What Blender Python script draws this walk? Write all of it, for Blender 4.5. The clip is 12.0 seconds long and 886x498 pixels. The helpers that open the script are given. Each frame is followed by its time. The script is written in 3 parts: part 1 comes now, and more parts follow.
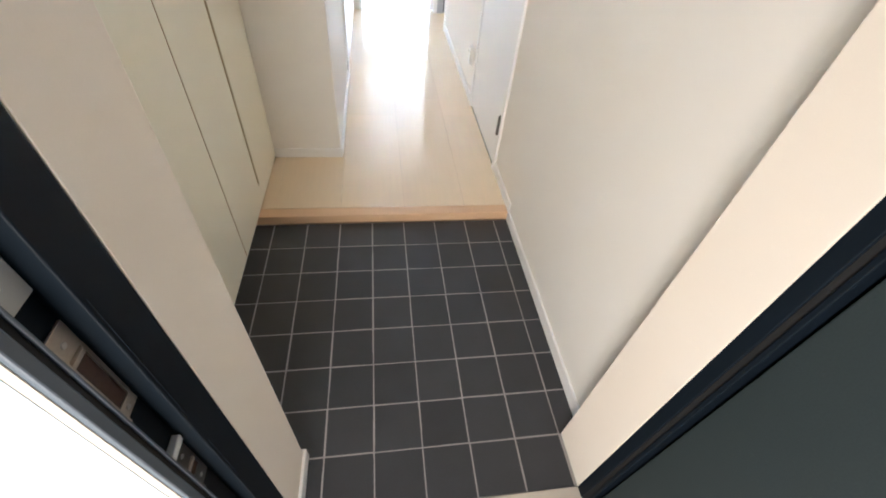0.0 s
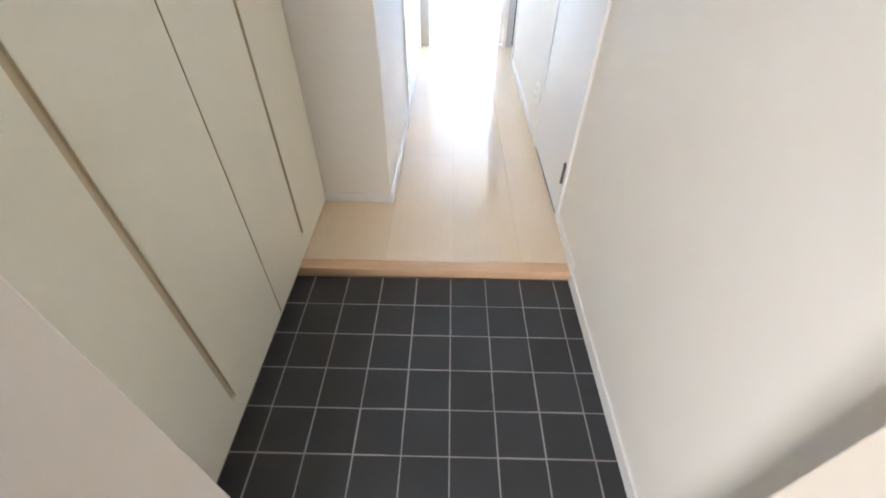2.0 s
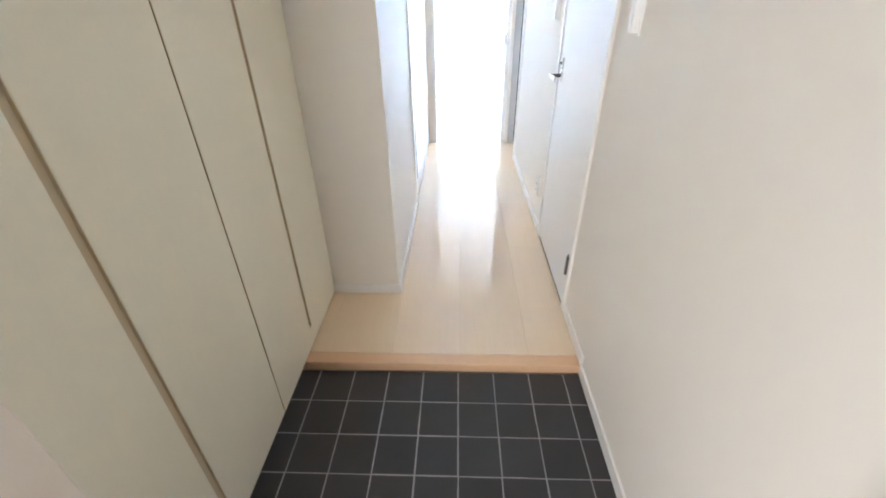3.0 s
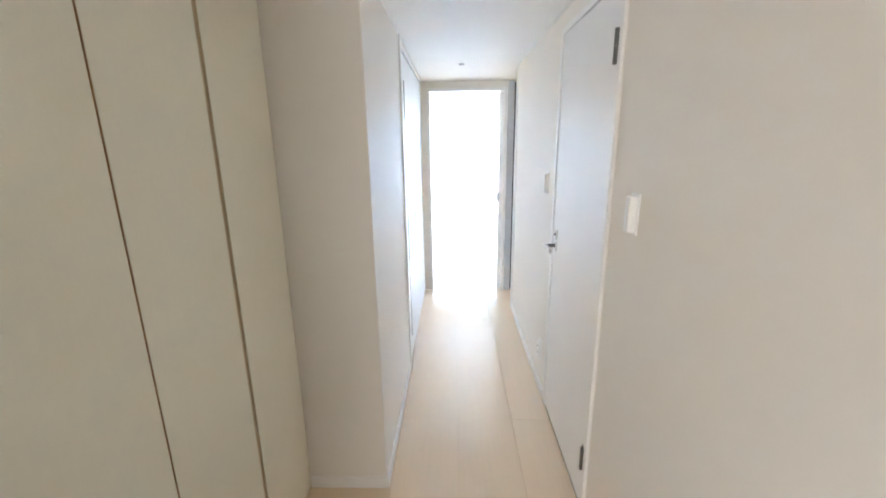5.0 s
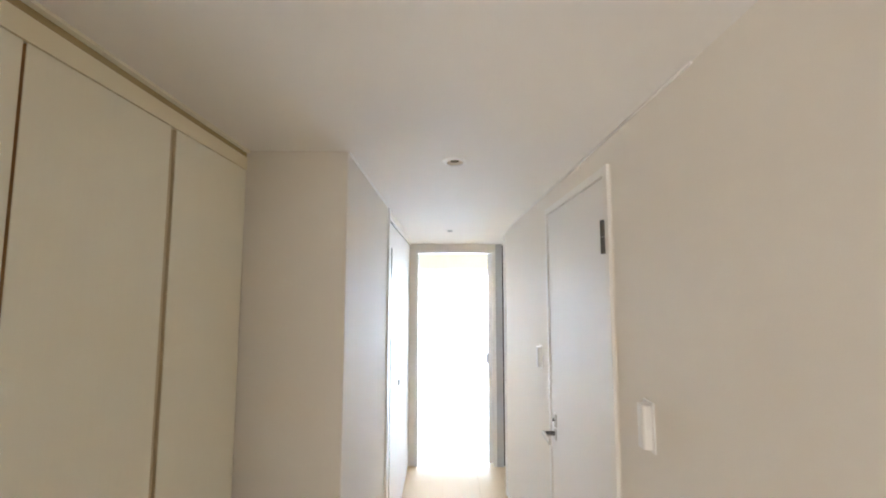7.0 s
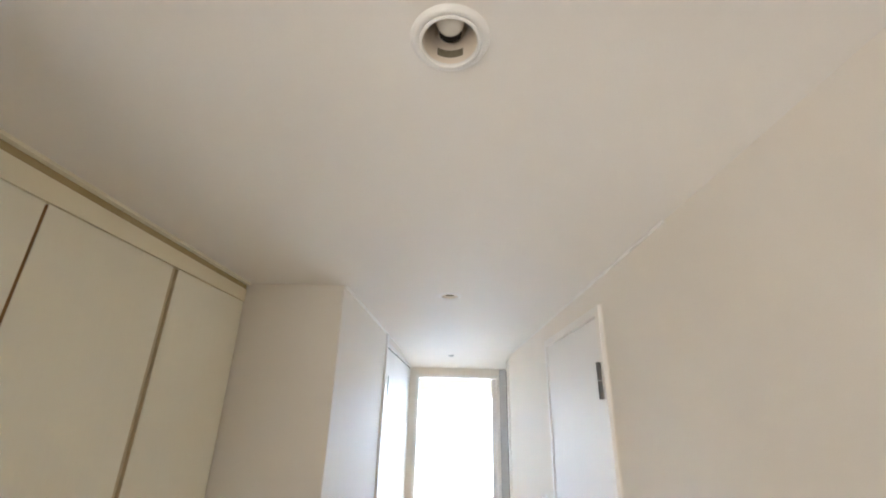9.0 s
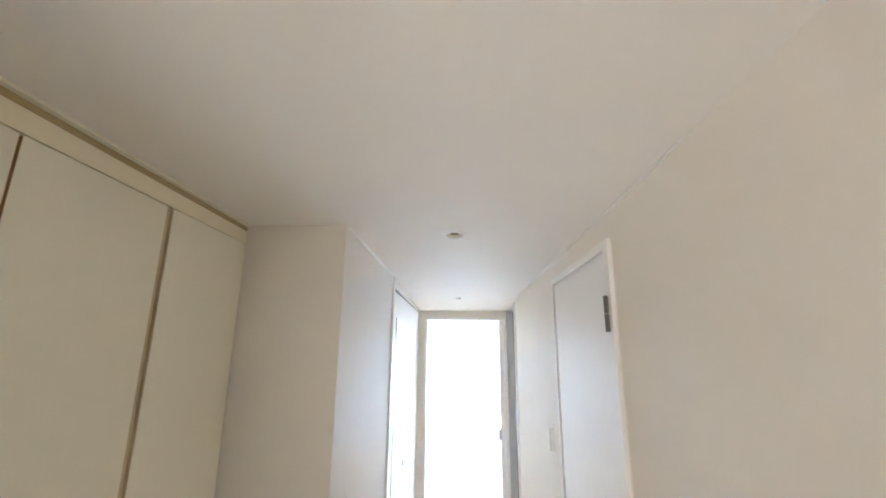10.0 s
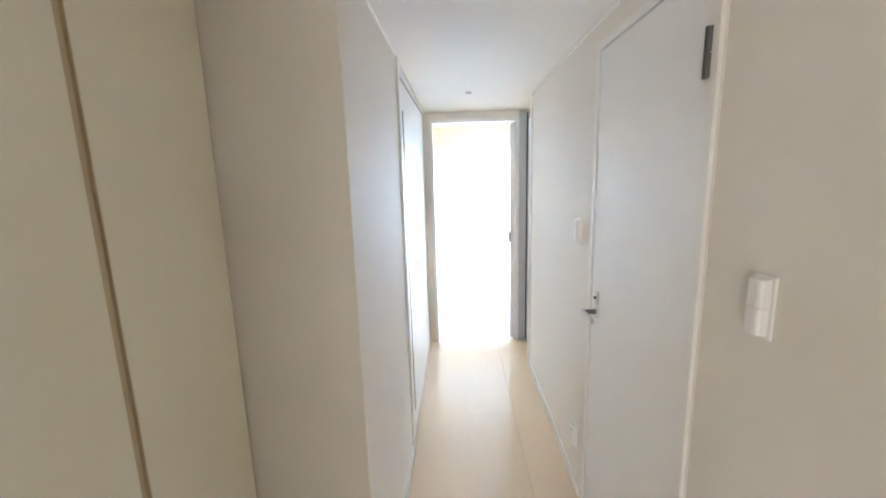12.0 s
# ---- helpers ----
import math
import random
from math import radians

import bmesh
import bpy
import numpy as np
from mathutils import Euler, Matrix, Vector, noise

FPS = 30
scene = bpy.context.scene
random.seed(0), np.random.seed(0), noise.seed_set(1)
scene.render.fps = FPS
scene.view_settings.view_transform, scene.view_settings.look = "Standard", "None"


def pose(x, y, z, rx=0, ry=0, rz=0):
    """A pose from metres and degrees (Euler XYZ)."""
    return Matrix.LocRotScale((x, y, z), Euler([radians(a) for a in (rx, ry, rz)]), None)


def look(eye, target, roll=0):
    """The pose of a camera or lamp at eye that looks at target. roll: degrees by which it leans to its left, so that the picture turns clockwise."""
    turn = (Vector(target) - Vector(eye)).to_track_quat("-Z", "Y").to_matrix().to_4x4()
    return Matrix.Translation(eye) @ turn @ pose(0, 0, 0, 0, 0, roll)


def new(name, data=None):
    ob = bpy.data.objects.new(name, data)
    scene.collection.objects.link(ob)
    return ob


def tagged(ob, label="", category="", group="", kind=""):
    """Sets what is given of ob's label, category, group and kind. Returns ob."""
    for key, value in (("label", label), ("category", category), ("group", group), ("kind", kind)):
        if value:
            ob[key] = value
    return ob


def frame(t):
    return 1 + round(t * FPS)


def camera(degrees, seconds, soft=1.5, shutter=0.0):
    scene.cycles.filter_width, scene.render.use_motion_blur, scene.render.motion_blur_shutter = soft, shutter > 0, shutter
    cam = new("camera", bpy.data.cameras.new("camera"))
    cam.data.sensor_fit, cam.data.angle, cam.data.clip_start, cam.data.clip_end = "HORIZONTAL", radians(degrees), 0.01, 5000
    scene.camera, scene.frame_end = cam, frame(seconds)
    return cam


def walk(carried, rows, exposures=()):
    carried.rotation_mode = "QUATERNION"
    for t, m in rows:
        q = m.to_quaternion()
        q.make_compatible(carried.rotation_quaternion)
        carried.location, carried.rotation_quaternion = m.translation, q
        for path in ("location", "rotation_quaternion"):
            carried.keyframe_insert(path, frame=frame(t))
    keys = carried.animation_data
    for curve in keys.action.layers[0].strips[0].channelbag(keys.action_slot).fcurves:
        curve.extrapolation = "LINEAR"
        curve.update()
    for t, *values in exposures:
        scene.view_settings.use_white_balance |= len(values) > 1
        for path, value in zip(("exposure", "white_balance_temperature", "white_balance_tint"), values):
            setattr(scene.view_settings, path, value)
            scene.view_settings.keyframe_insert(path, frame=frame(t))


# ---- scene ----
cam = camera(93.7, 12.0, soft=1.9)
PATH = [
    (0, (0.586, -1.517, 1.367), (0.869, -0.14, -0.056), 6.4),
    (0.5, (0.632, -1.385, 1.351), (0.685, -0.015, -0.105), 3.6),
    (1, (0.665, -1.291, 1.319), (0.64, 0.041, -0.173), 0.1),
    (1.5, (0.677, -1.269, 1.321), (0.653, 0.097, -0.14), -0.1),
    (2, (0.669, -1.267, 1.344), (0.647, 0.203, -0.012), 0.5),
    (2.5, (0.671, -1.268, 1.377), (0.615, 0.33, 0.176), -0.3),
    (3, (0.677, -1.254, 1.411), (0.61, 0.443, 0.355), -0.8),
    (3.2, (0.69, -1.244, 1.424), (0.62, 0.483, 0.418), -1.0),
    (4.8, (0.667, -1.095, 1.545), (0.649, 0.814, 0.948), -1.0),
    (5, (0.684, -1.046, 1.565), (0.629, 0.888, 1.059), -0.8),
    (5.5, (0.723, -0.96, 1.599), (0.601, 1.01, 1.273), -0.3),
    (6, (0.725, -0.908, 1.623), (0.655, 1.084, 1.458), 0.1),
    (6.5, (0.705, -0.889, 1.659), (0.698, 1.111, 1.677), -0.1),
    (7, (0.704, -0.893, 1.69), (0.698, 1.099, 1.869), 0.1),
    (7.5, (0.716, -0.889, 1.713), (0.707, 1.079, 2.07), 0.4),
    (9.3, (0.762, -0.912, 1.762), (0.705, 0.952, 2.483), 1.6),
    (9.5, (0.766, -0.904, 1.758), (0.701, 0.974, 2.442), 1.4),
    (10, (0.764, -0.862, 1.736), (0.682, 1.08, 2.208), 0.5),
    (10.5, (0.737, -0.776, 1.698), (0.735, 1.218, 1.855), -0.9),
    (11, (0.703, -0.699, 1.66), (0.79, 1.296, 1.56), -1.0),
    (11.5, (0.668, -0.639, 1.623), (0.769, 1.337, 1.331), -1.2),
    (12, (0.65, -0.583, 1.609), (0.58, 1.382, 1.24), -1.6),
]
EXPOSURES = [(0.0, 4.25, 4680, 9), (1.5, 4.35, 4480, 9), (3.0, 4.2, 4550, 9), (5.0, 3.9, 4650, 9), (5.5, 3.7, 4800, 9), (7.5, 3.67, 5000, 10), (9.5, 3.8, 4850, 9), (11.0, 3.7, 4800, 9), (12.0, 3.7, 4800, 8)]
walk(cam, [(t, look(eye, target, roll)) for t, eye, target, roll in PATH], EXPOSURES)
SKY, SUN, WINDOW_W, ENTRY_W = 0.05, 1.0, 11.0, 2.2
scene.cycles.max_bounces, scene.cycles.diffuse_bounces = 20, 16

# ---- world, sun and daylight ----
world = bpy.data.worlds.new("sky")
scene.world = world
world.use_nodes = True
wn = world.node_tree.nodes
sky = wn.new("ShaderNodeTexSky")
sky.sky_type = "NISHITA"
sky.sun_disc = False
sky.sun_elevation = radians(24.5)
sky.sun_rotation = radians(4)
wn["Background"].inputs["Strength"].default_value = SKY
world.node_tree.links.new(sky.outputs[0], wn["Background"].inputs["Color"])

sun = new("sun", bpy.data.lights.new("sun", "SUN"))
sun.data.energy, sun.data.angle, sun.data.color = SUN, radians(0.5), (1.0, 0.985, 0.96)
sun.matrix_world = look((0, 0, 0), (-0.0635, -0.9077, -0.4147))

# sky light that falls through the living room window
window_light = new("window_daylight", bpy.data.lights.new("window_daylight", "AREA"))
window_light.data.shape, window_light.data.size, window_light.data.size_y = "RECTANGLE", 3.6, 1.9
window_light.data.energy, window_light.data.color = WINDOW_W, (0.64, 0.84, 1.0)
window_light.matrix_world = look((1.85, 7.66, 1.05), (1.85, 0, 1.05))
# sky light that falls through the open entrance door
entry_light = new("entrance_daylight", bpy.data.lights.new("entrance_daylight", "AREA"))
entry_light.data.shape, entry_light.data.size, entry_light.data.size_y = "RECTANGLE", 0.6, 1.8
entry_light.data.energy, entry_light.data.color = ENTRY_W, (1.0, 0.74, 0.47)
entry_light.matrix_world = look((0.25, -2.15, 1.00), (0.62, 0.0, 1.10))

# ---- materials ----
def material(name, color, rough=0.5, metal=0.0, grain=0.0, grain_scale=300.0, vary=0.03, vary_scale=2.5, bump=0.0, coat=0.0,
             spec=0.5, coat_rough=0.055, coat_ior=1.5, per_piece=0.0, stretch=(1, 1, 1), rough_vary=0.0):
    m = bpy.data.materials.new(name)
    m.use_nodes = True
    nt = m.node_tree
    n, l = nt.nodes, nt.links
    bsdf = n["Principled BSDF"]
    bsdf.inputs["Roughness"].default_value = rough
    bsdf.inputs["Metallic"].default_value = metal
    bsdf.inputs["Specular IOR Level"].default_value = spec
    bsdf.inputs["Coat Weight"].default_value = coat
    bsdf.inputs["Coat Roughness"].default_value = coat_rough
    bsdf.inputs["Coat IOR"].default_value = coat_ior
    geo = n.new("ShaderNodeNewGeometry")
    scale = n.new("ShaderNodeVectorMath")
    scale.operation = "MULTIPLY"
    scale.inputs[1].default_value = stretch
    l.new(geo.outputs["Position"], scale.inputs[0])
    big = n.new("ShaderNodeTexNoise")
    big.inputs["Scale"].default_value = vary_scale
    big.inputs["Detail"].default_value = 4
    fine = n.new("ShaderNodeTexNoise")
    fine.inputs["Scale"].default_value = grain_scale
    fine.inputs["Detail"].default_value = 3
    l.new(geo.outputs["Position"], big.inputs["Vector"])
    l.new(scale.outputs[0], fine.inputs["Vector"])
    total = n.new("ShaderNodeMath")
    total.operation = "MULTIPLY_ADD"
    total.inputs[1].default_value = vary * 2
    total.inputs[2].default_value = 1 - vary
    l.new(big.outputs["Fac"], total.inputs[0])
    second = n.new("ShaderNodeMath")
    second.operation = "MULTIPLY_ADD"
    second.inputs[1].default_value = grain * 2
    second.inputs[2].default_value = 1 - grain
    l.new(fine.outputs["Fac"], second.inputs[0])
    product = n.new("ShaderNodeMath")
    product.operation = "MULTIPLY"
    l.new(total.outputs[0], product.inputs[0])
    l.new(second.outputs[0], product.inputs[1])
    value = product
    if per_piece:
        info = n.new("ShaderNodeObjectInfo")
        each = n.new("ShaderNodeMath")
        each.operation = "MULTIPLY_ADD"
        each.inputs[1].default_value = per_piece * 2
        each.inputs[2].default_value = 1 - per_piece
        l.new(info.outputs["Random"], each.inputs[0])
        value = n.new("ShaderNodeMath")
        value.operation = "MULTIPLY"
        l.new(product.outputs[0], value.inputs[0])
        l.new(each.outputs[0], value.inputs[1])
    tint = n.new("ShaderNodeVectorMath")
    tint.operation = "SCALE"
    tint.inputs[0].default_value = color
    l.new(value.outputs[0], tint.inputs["Scale"])
    l.new(tint.outputs[0], bsdf.inputs["Base Color"])
    if rough_vary:
        rv = n.new("ShaderNodeMath")
        rv.operation = "MULTIPLY_ADD"
        rv.inputs[1].default_value = rough_vary * 2
        rv.inputs[2].default_value = rough - rough_vary
        l.new(big.outputs["Fac"], rv.inputs[0])
        l.new(rv.outputs[0], bsdf.inputs["Roughness"])
    if bump:
        b = n.new("ShaderNodeBump")
        b.inputs["Strength"].default_value = bump
        b.inputs["Distance"].default_value = 0.002
        l.new(fine.outputs["Fac"], b.inputs["Height"])
        l.new(b.outputs[0], bsdf.inputs["Normal"])
    return m


WALLPAPER = material("wallpaper", (0.84, 0.81, 0.755), 0.6, grain=0.02, grain_scale=420, bump=0.08, vary=0.012, spec=0.3)
# cream with low blue: the tint of overexposure is put into this wallpaper
GLARE_TINT_PAPER = material("glare_tint_wallpaper", (0.76, 0.71, 0.55), 0.6, grain=0.02, grain_scale=420, bump=0.18, vary=0.012, spec=0.3)
ENTRY_PAPER = material("warm_cream_wallpaper", (0.85, 0.775, 0.67), 0.6, grain=0.02, grain_scale=420, bump=0.07, vary=0.012, spec=0.3)
CEILING_PAPER = material("ceiling_paper", (0.85, 0.835, 0.81), 0.68, grain=0.015, grain_scale=380, bump=0.12, vary=0.012, spec=0.3)
TRIM = material("white_trim", (0.86, 0.85, 0.83), 0.35, vary=0.015, grain=0.01)
DOOR_WHITE = material("white_door_sheet", (0.86, 0.86, 0.86), 0.42, grain=0.012, grain_scale=90, stretch=(1, 1, 0.05), vary=0.012, bump=0.03)
CABINET = material("cream_cabinet_sheet", (0.86, 0.835, 0.70), 0.42, grain=0.012, grain_scale=120, stretch=(1, 1, 0.05), vary=0.015, bump=0.03)
# yellower than CABINET: the filler board's shading is put into this colour
CORNICE_SHADED = material("cream_shaded_filler_sheet", (0.85, 0.80, 0.61), 0.42, grain=0.012, grain_scale=120, stretch=(1, 0.05, 1), vary=0.015)
# brown stands for the shade in the gaps between cabinet doors
GAP_SHADE_BROWN = material("brown_gap_shade", (0.40, 0.26, 0.13), 0.8, vary=0.05, spec=0.1)
# olive tone of the shade in the gap under the ceiling
OLIVE_GAP_SHADE = material("olive_shadow_gap", (0.44, 0.36, 0.19), 0.6, vary=0.03)
# olive-brown that holds the cavity shade of the finger grooves
GROOVE_SHADE = material("groove_shade", (0.59, 0.51, 0.345), 0.6, vary=0.03)
MAPLE = material("maple_flooring", (0.79, 0.655, 0.465), 0.55, grain=0.03, grain_scale=70, stretch=(1, 0.06, 1), vary=0.02, vary_scale=2,
                 coat=1.0, coat_rough=0.045, coat_ior=1.65, spec=0.1, per_piece=0.02)
NOSING = material("maple_nosing", (0.70, 0.48, 0.285), 0.33, grain=0.05, grain_scale=70, stretch=(0.06, 1, 1), vary=0.03, vary_scale=5, coat=0.2)
TILE = material("charcoal_tile", (0.034, 0.036, 0.041), 0.38, grain=0.12, grain_scale=160, vary=0.28, vary_scale=6, bump=0.12,
                per_piece=0.14, rough_vary=0.08)
GROUT = material("grey_grout", (0.34, 0.325, 0.31), 0.9, grain=0.1, grain_scale=250, vary=0.15, vary_scale=9, bump=0.2)
NAVY = material("navy_steel_frame", (0.007, 0.011, 0.017), 0.5, grain=0.05, vary=0.1, spec=0.1)
# black of the entrance gaskets, also used as shade in door gaps
GASKET_AND_GAP_SHADE = material("black_gasket_and_gap_shade", (0.008, 0.008, 0.009), 0.7, vary=0.1)
DOOR_LEAF = material("dark_grey_green_steel", (0.026, 0.036, 0.038), 0.55, grain=0.2, grain_scale=300, vary=0.12, bump=0.1, spec=0.3)
SLATE = material("slate_lip_paint", (0.10, 0.12, 0.15), 0.5, grain=0.04, vary=0.06)
STEEL = material("brushed_steel", (0.62, 0.60, 0.57), 0.32, metal=1.0, grain=0.05, grain_scale=200, vary=0.05)
WORN_STEEL = material("worn_strike_steel", (0.48, 0.43, 0.37), 0.4, metal=0.7, grain=0.15, grain_scale=120, vary=0.2, vary_scale=30)
DARK_STEEL = material("dark_hinge_steel", (0.16, 0.155, 0.15), 0.35, metal=0.9, vary=0.1)
SILL = material("beige_sill", (0.55, 0.49, 0.41), 0.5, grain=0.06, vary=0.08, vary_scale=12)
PALE_METAL = material("pale_painted_metal", (0.55, 0.56, 0.57), 0.45, vary=0.04)
PLASTIC = material("white_plastic", (0.88, 0.88, 0.87), 0.3, vary=0.01)
HOLLOW_BROWN = material("brown_bolt_hollow", (0.075, 0.04, 0.028), 0.7, grain=0.2, grain_scale=150, vary=0.4, vary_scale=60)
BLACK = material("black_cavity", (0.01, 0.009, 0.008), 0.8, vary=0.1)
REFLECTOR = material("cream_reflector", (0.84, 0.77, 0.67), 0.3, vary=0.03)
STICKER = material("grey_label_sticker", (0.22, 0.20, 0.14), 0.6, vary=0.2, vary_scale=200)
# white wall darkened and blued: its cool daylight is in the colour
OUTER_WALL = material("white_outer_wall_blued", (0.44, 0.49, 0.55), 0.8, grain=0.03, grain_scale=200, vary=0.04, bump=0.1)
CONCRETE = material("concrete", (0.42, 0.41, 0.40), 0.85, grain=0.08, grain_scale=80, vary=0.1, bump=0.3)
ALUMINIUM = material("aluminium", (0.6, 0.6, 0.6), 0.4, metal=0.9, vary=0.03)

BULB = material("frosted_bulb", (0.80, 0.80, 0.78), 0.06, vary=0.01)

GLASS = bpy.data.materials.new("clear_glass")
GLASS.use_nodes = True
gb = GLASS.node_tree.nodes["Principled BSDF"]
gb.inputs["Transmission Weight"].default_value = 1.0
gb.inputs["Roughness"].default_value = 0.0
gb.inputs["IOR"].default_value = 1.45

SLIT_GLASS = material("smoked_slit_glass", (0.22, 0.23, 0.24), 0.15, vary=0.02)

# thin white cloth of the added curtain that lets daylight through
SHEER = bpy.data.materials.new("sheer_cloth")
SHEER.use_nodes = True
sn, sl = SHEER.node_tree.nodes, SHEER.node_tree.links
weave = sn.new("ShaderNodeTexNoise")
weave.inputs["Scale"].default_value = 600
lighten = sn.new("ShaderNodeMapRange")
lighten.inputs["To Min"].default_value = 0.82
lighten.inputs["To Max"].default_value = 0.94
see = sn.new("ShaderNodeBsdfTranslucent")
face = sn.new("ShaderNodeBsdfDiffuse")
mixed = sn.new("ShaderNodeMixShader")
mixed.inputs[0].default_value = 0.35
sl.new(weave.outputs["Fac"], lighten.inputs["Value"])
sl.new(lighten.outputs[0], see.inputs["Color"])
sl.new(lighten.outputs[0], face.inputs["Color"])
sl.new(see.outputs[0], mixed.inputs[1])
sl.new(face.outputs[0], mixed.inputs[2])
open_weave = sn.new("ShaderNodeBsdfTransparent")
net = sn.new("ShaderNodeMixShader")
net.inputs[0].default_value = 0.3
sl.new(mixed.outputs[0], net.inputs[1])
sl.new(open_weave.outputs[0], net.inputs[2])
sl.new(net.outputs[0], sn["Material Output"].inputs["Surface"])


# ---- mesh helpers ----
def add_box(bm, x0, x1, y0, y1, z0, z1, bevel=0.0, segments=2):
    made = bmesh.ops.create_cube(bm, size=1.0, matrix=Matrix.Translation(((x0 + x1) / 2, (y0 + y1) / 2, (z0 + z1) / 2))
                                 @ Matrix.Diagonal((x1 - x0, y1 - y0, z1 - z0, 1)))
    if bevel:
        edges = list({e for v in made["verts"] for e in v.link_edges})
        bmesh.ops.bevel(bm, geom=edges, offset=bevel, segments=segments, affect="EDGES", profile=0.5)
    return bm


def box(*a, **k):
    return add_box(bmesh.new(), *a, **k)


def turned(profile, steps=40, axis="Z"):
    """A body of revolution round z from (radius, height) pairs."""
    bm = bmesh.new()
    rings = []
    for r, z in profile:
        rings.append([bm.verts.new((r * math.cos(2 * math.pi * i / steps), r * math.sin(2 * math.pi * i / steps), z)) for i in range(steps)]
                     if r > 1e-6 else [bm.verts.new((0, 0, z))])
    for a, b in zip(rings, rings[1:]):
        for i in range(steps):
            j = (i + 1) % steps
            quad = [a[i % len(a)], a[j % len(a)], b[j % len(b)], b[i % len(b)]]
            unique = list(dict.fromkeys(quad))
            if len(unique) > 2:
                bm.faces.new(unique)
    bmesh.ops.recalc_face_normals(bm, faces=bm.faces)
    for f in bm.faces:
        f.smooth = True
    return bm


def mesh_of(name, bm, mat):
    me = bpy.data.meshes.new(name)
    bm.to_mesh(me)
    bm.free()
    me.materials.append(mat)
    return me


def part(name, bm, mat, parent=None, label=""):
    ob = new(name, mesh_of(name, bm, mat))
    if parent is not None:
        ob.parent = parent
    if label:
        ob["label"] = label
    return ob


def thing(name, label, category, at=(0, 0, 0), group=""):
    ob = new(name)
    ob.empty_display_size = 0.05
    ob.matrix_world = Matrix.Translation(at)
    return tagged(ob, label, category, group)


def structure(name, bm, mat, label, category):
    return tagged(part(name, bm, mat), label, category, kind="structure")


# ---- plan ----
RIGHT = 1.212          # right wall
LEFT = 0.374           # left corridor wall
NICHE = 0.498          # wall that ends the cabinet bay
FLOOR = 0.047          # raised hall floor above the tiles
CEIL = 2.152
END = 3.08             # end wall of the corridor
ROOM = 3.20            # living room side of it
FAR = 7.50             # window wall of the living room
ENTRY = -1.215         # hall side of the entrance door frame
REVEAL_L, REVEAL_R, REVEAL_Y = 0.333, 1.143, -1.056
OUTSIDE = -1.345

# ---- structure: walls ----
bm = box(RIGHT, RIGHT + 0.12, REVEAL_Y, 0.352, 0, CEIL)
add_box(bm, RIGHT, RIGHT + 0.12, 1.180, 2.545, 0, CEIL)
add_box(bm, RIGHT, RIGHT + 0.12, 0.352, 1.180, 2.066, CEIL)
add_box(bm, RIGHT + 0.05, RIGHT + 0.12, 0.352, 1.180, 0, 2.066)
structure("wall_east", bm, WALLPAPER, "off-white vinyl wallpaper wall with a door opening", "wall")
bm = box(RIGHT + 0.10, RIGHT + 0.22, 2.545, END, 0, CEIL)
structure("wall_east_recess", bm, WALLPAPER, "off-white wallpaper wall of a shallow side recess", "wall")
bm = box(REVEAL_R, RIGHT + 0.12, ENTRY, REVEAL_Y, 0, CEIL, bevel=0.003)
structure("wall_entry_right", bm, ENTRY_PAPER, "cream wallpaper return wall beside the entrance door", "wall")
bm = box(-0.60, REVEAL_L, ENTRY, REVEAL_Y, 0, CEIL, bevel=0.003)
structure("wall_entry_left", bm, ENTRY_PAPER, "cream wallpaper return wall beside the entrance door", "wall")
bm = box(REVEAL_L - 0.05, REVEAL_R + 0.05, ENTRY - 0.01, REVEAL_Y, 2.04, CEIL)
structure("wall_entry_lintel", bm, WALLPAPER, "cream wallpaper wall above the entrance door", "wall")
bm = box(-0.60, LEFT, NICHE, 1.50, 0, CEIL, bevel=0.003)
structure("wall_west", bm, WALLPAPER, "off-white wallpaper corner wall between cabinet and corridor", "wall")
bm = box(LEFT - 0.12, LEFT - 0.05, 1.50, END, 0, CEIL)
add_box(bm, LEFT - 0.12, LEFT, 1.50, END, 2.105, CEIL)
structure("wall_west_door", bm, WALLPAPER, "off-white wallpaper wall behind the corridor closet doors", "wall")
bm = box(-0.60, -0.48, REVEAL_Y, NICHE, 0, CEIL)
structure("wall_behind_cabinet", bm, WALLPAPER, "plain wall behind the built-in cabinet", "wall")
bm = box(LEFT - 0.12, 0.452, END, ROOM, 0, 2.42)
add_box(bm, 1.170, RIGHT + 0.22, END, ROOM, 0, 2.42)
add_box(bm, 0.452, 1.170, END, ROOM, 2.03, 2.42)
structure("wall_end", bm, WALLPAPER, "off-white wallpaper wall with the opening to the living room", "wall")
# living room shell
bm = box(-3.6, LEFT - 0.12, END, ROOM, 0, 2.42)
add_box(bm, RIGHT + 0.22, 5.6, END, ROOM, 0, 2.42)
add_box(bm, -3.72, -3.6, END, FAR + 0.12, 0, 2.42)
add_box(bm, 5.6, 5.72, END, FAR + 0.12, 0, 2.42)
structure("wall_living_room", bm, WALLPAPER, "off-white wallpaper walls of the living room", "wall")
bm = box(-3.6, -0.10, FAR, FAR + 0.12, 0, 2.42)
add_box(bm, 3.80, 5.6, FAR, FAR + 0.12, 0, 2.42)
add_box(bm, -0.10, 3.80, FAR, FAR + 0.12, 2.02, 2.42)
structure("wall_window", bm, GLARE_TINT_PAPER, "wallpaper wall above and beside the living room window, overexposure tint in its cream", "wall")

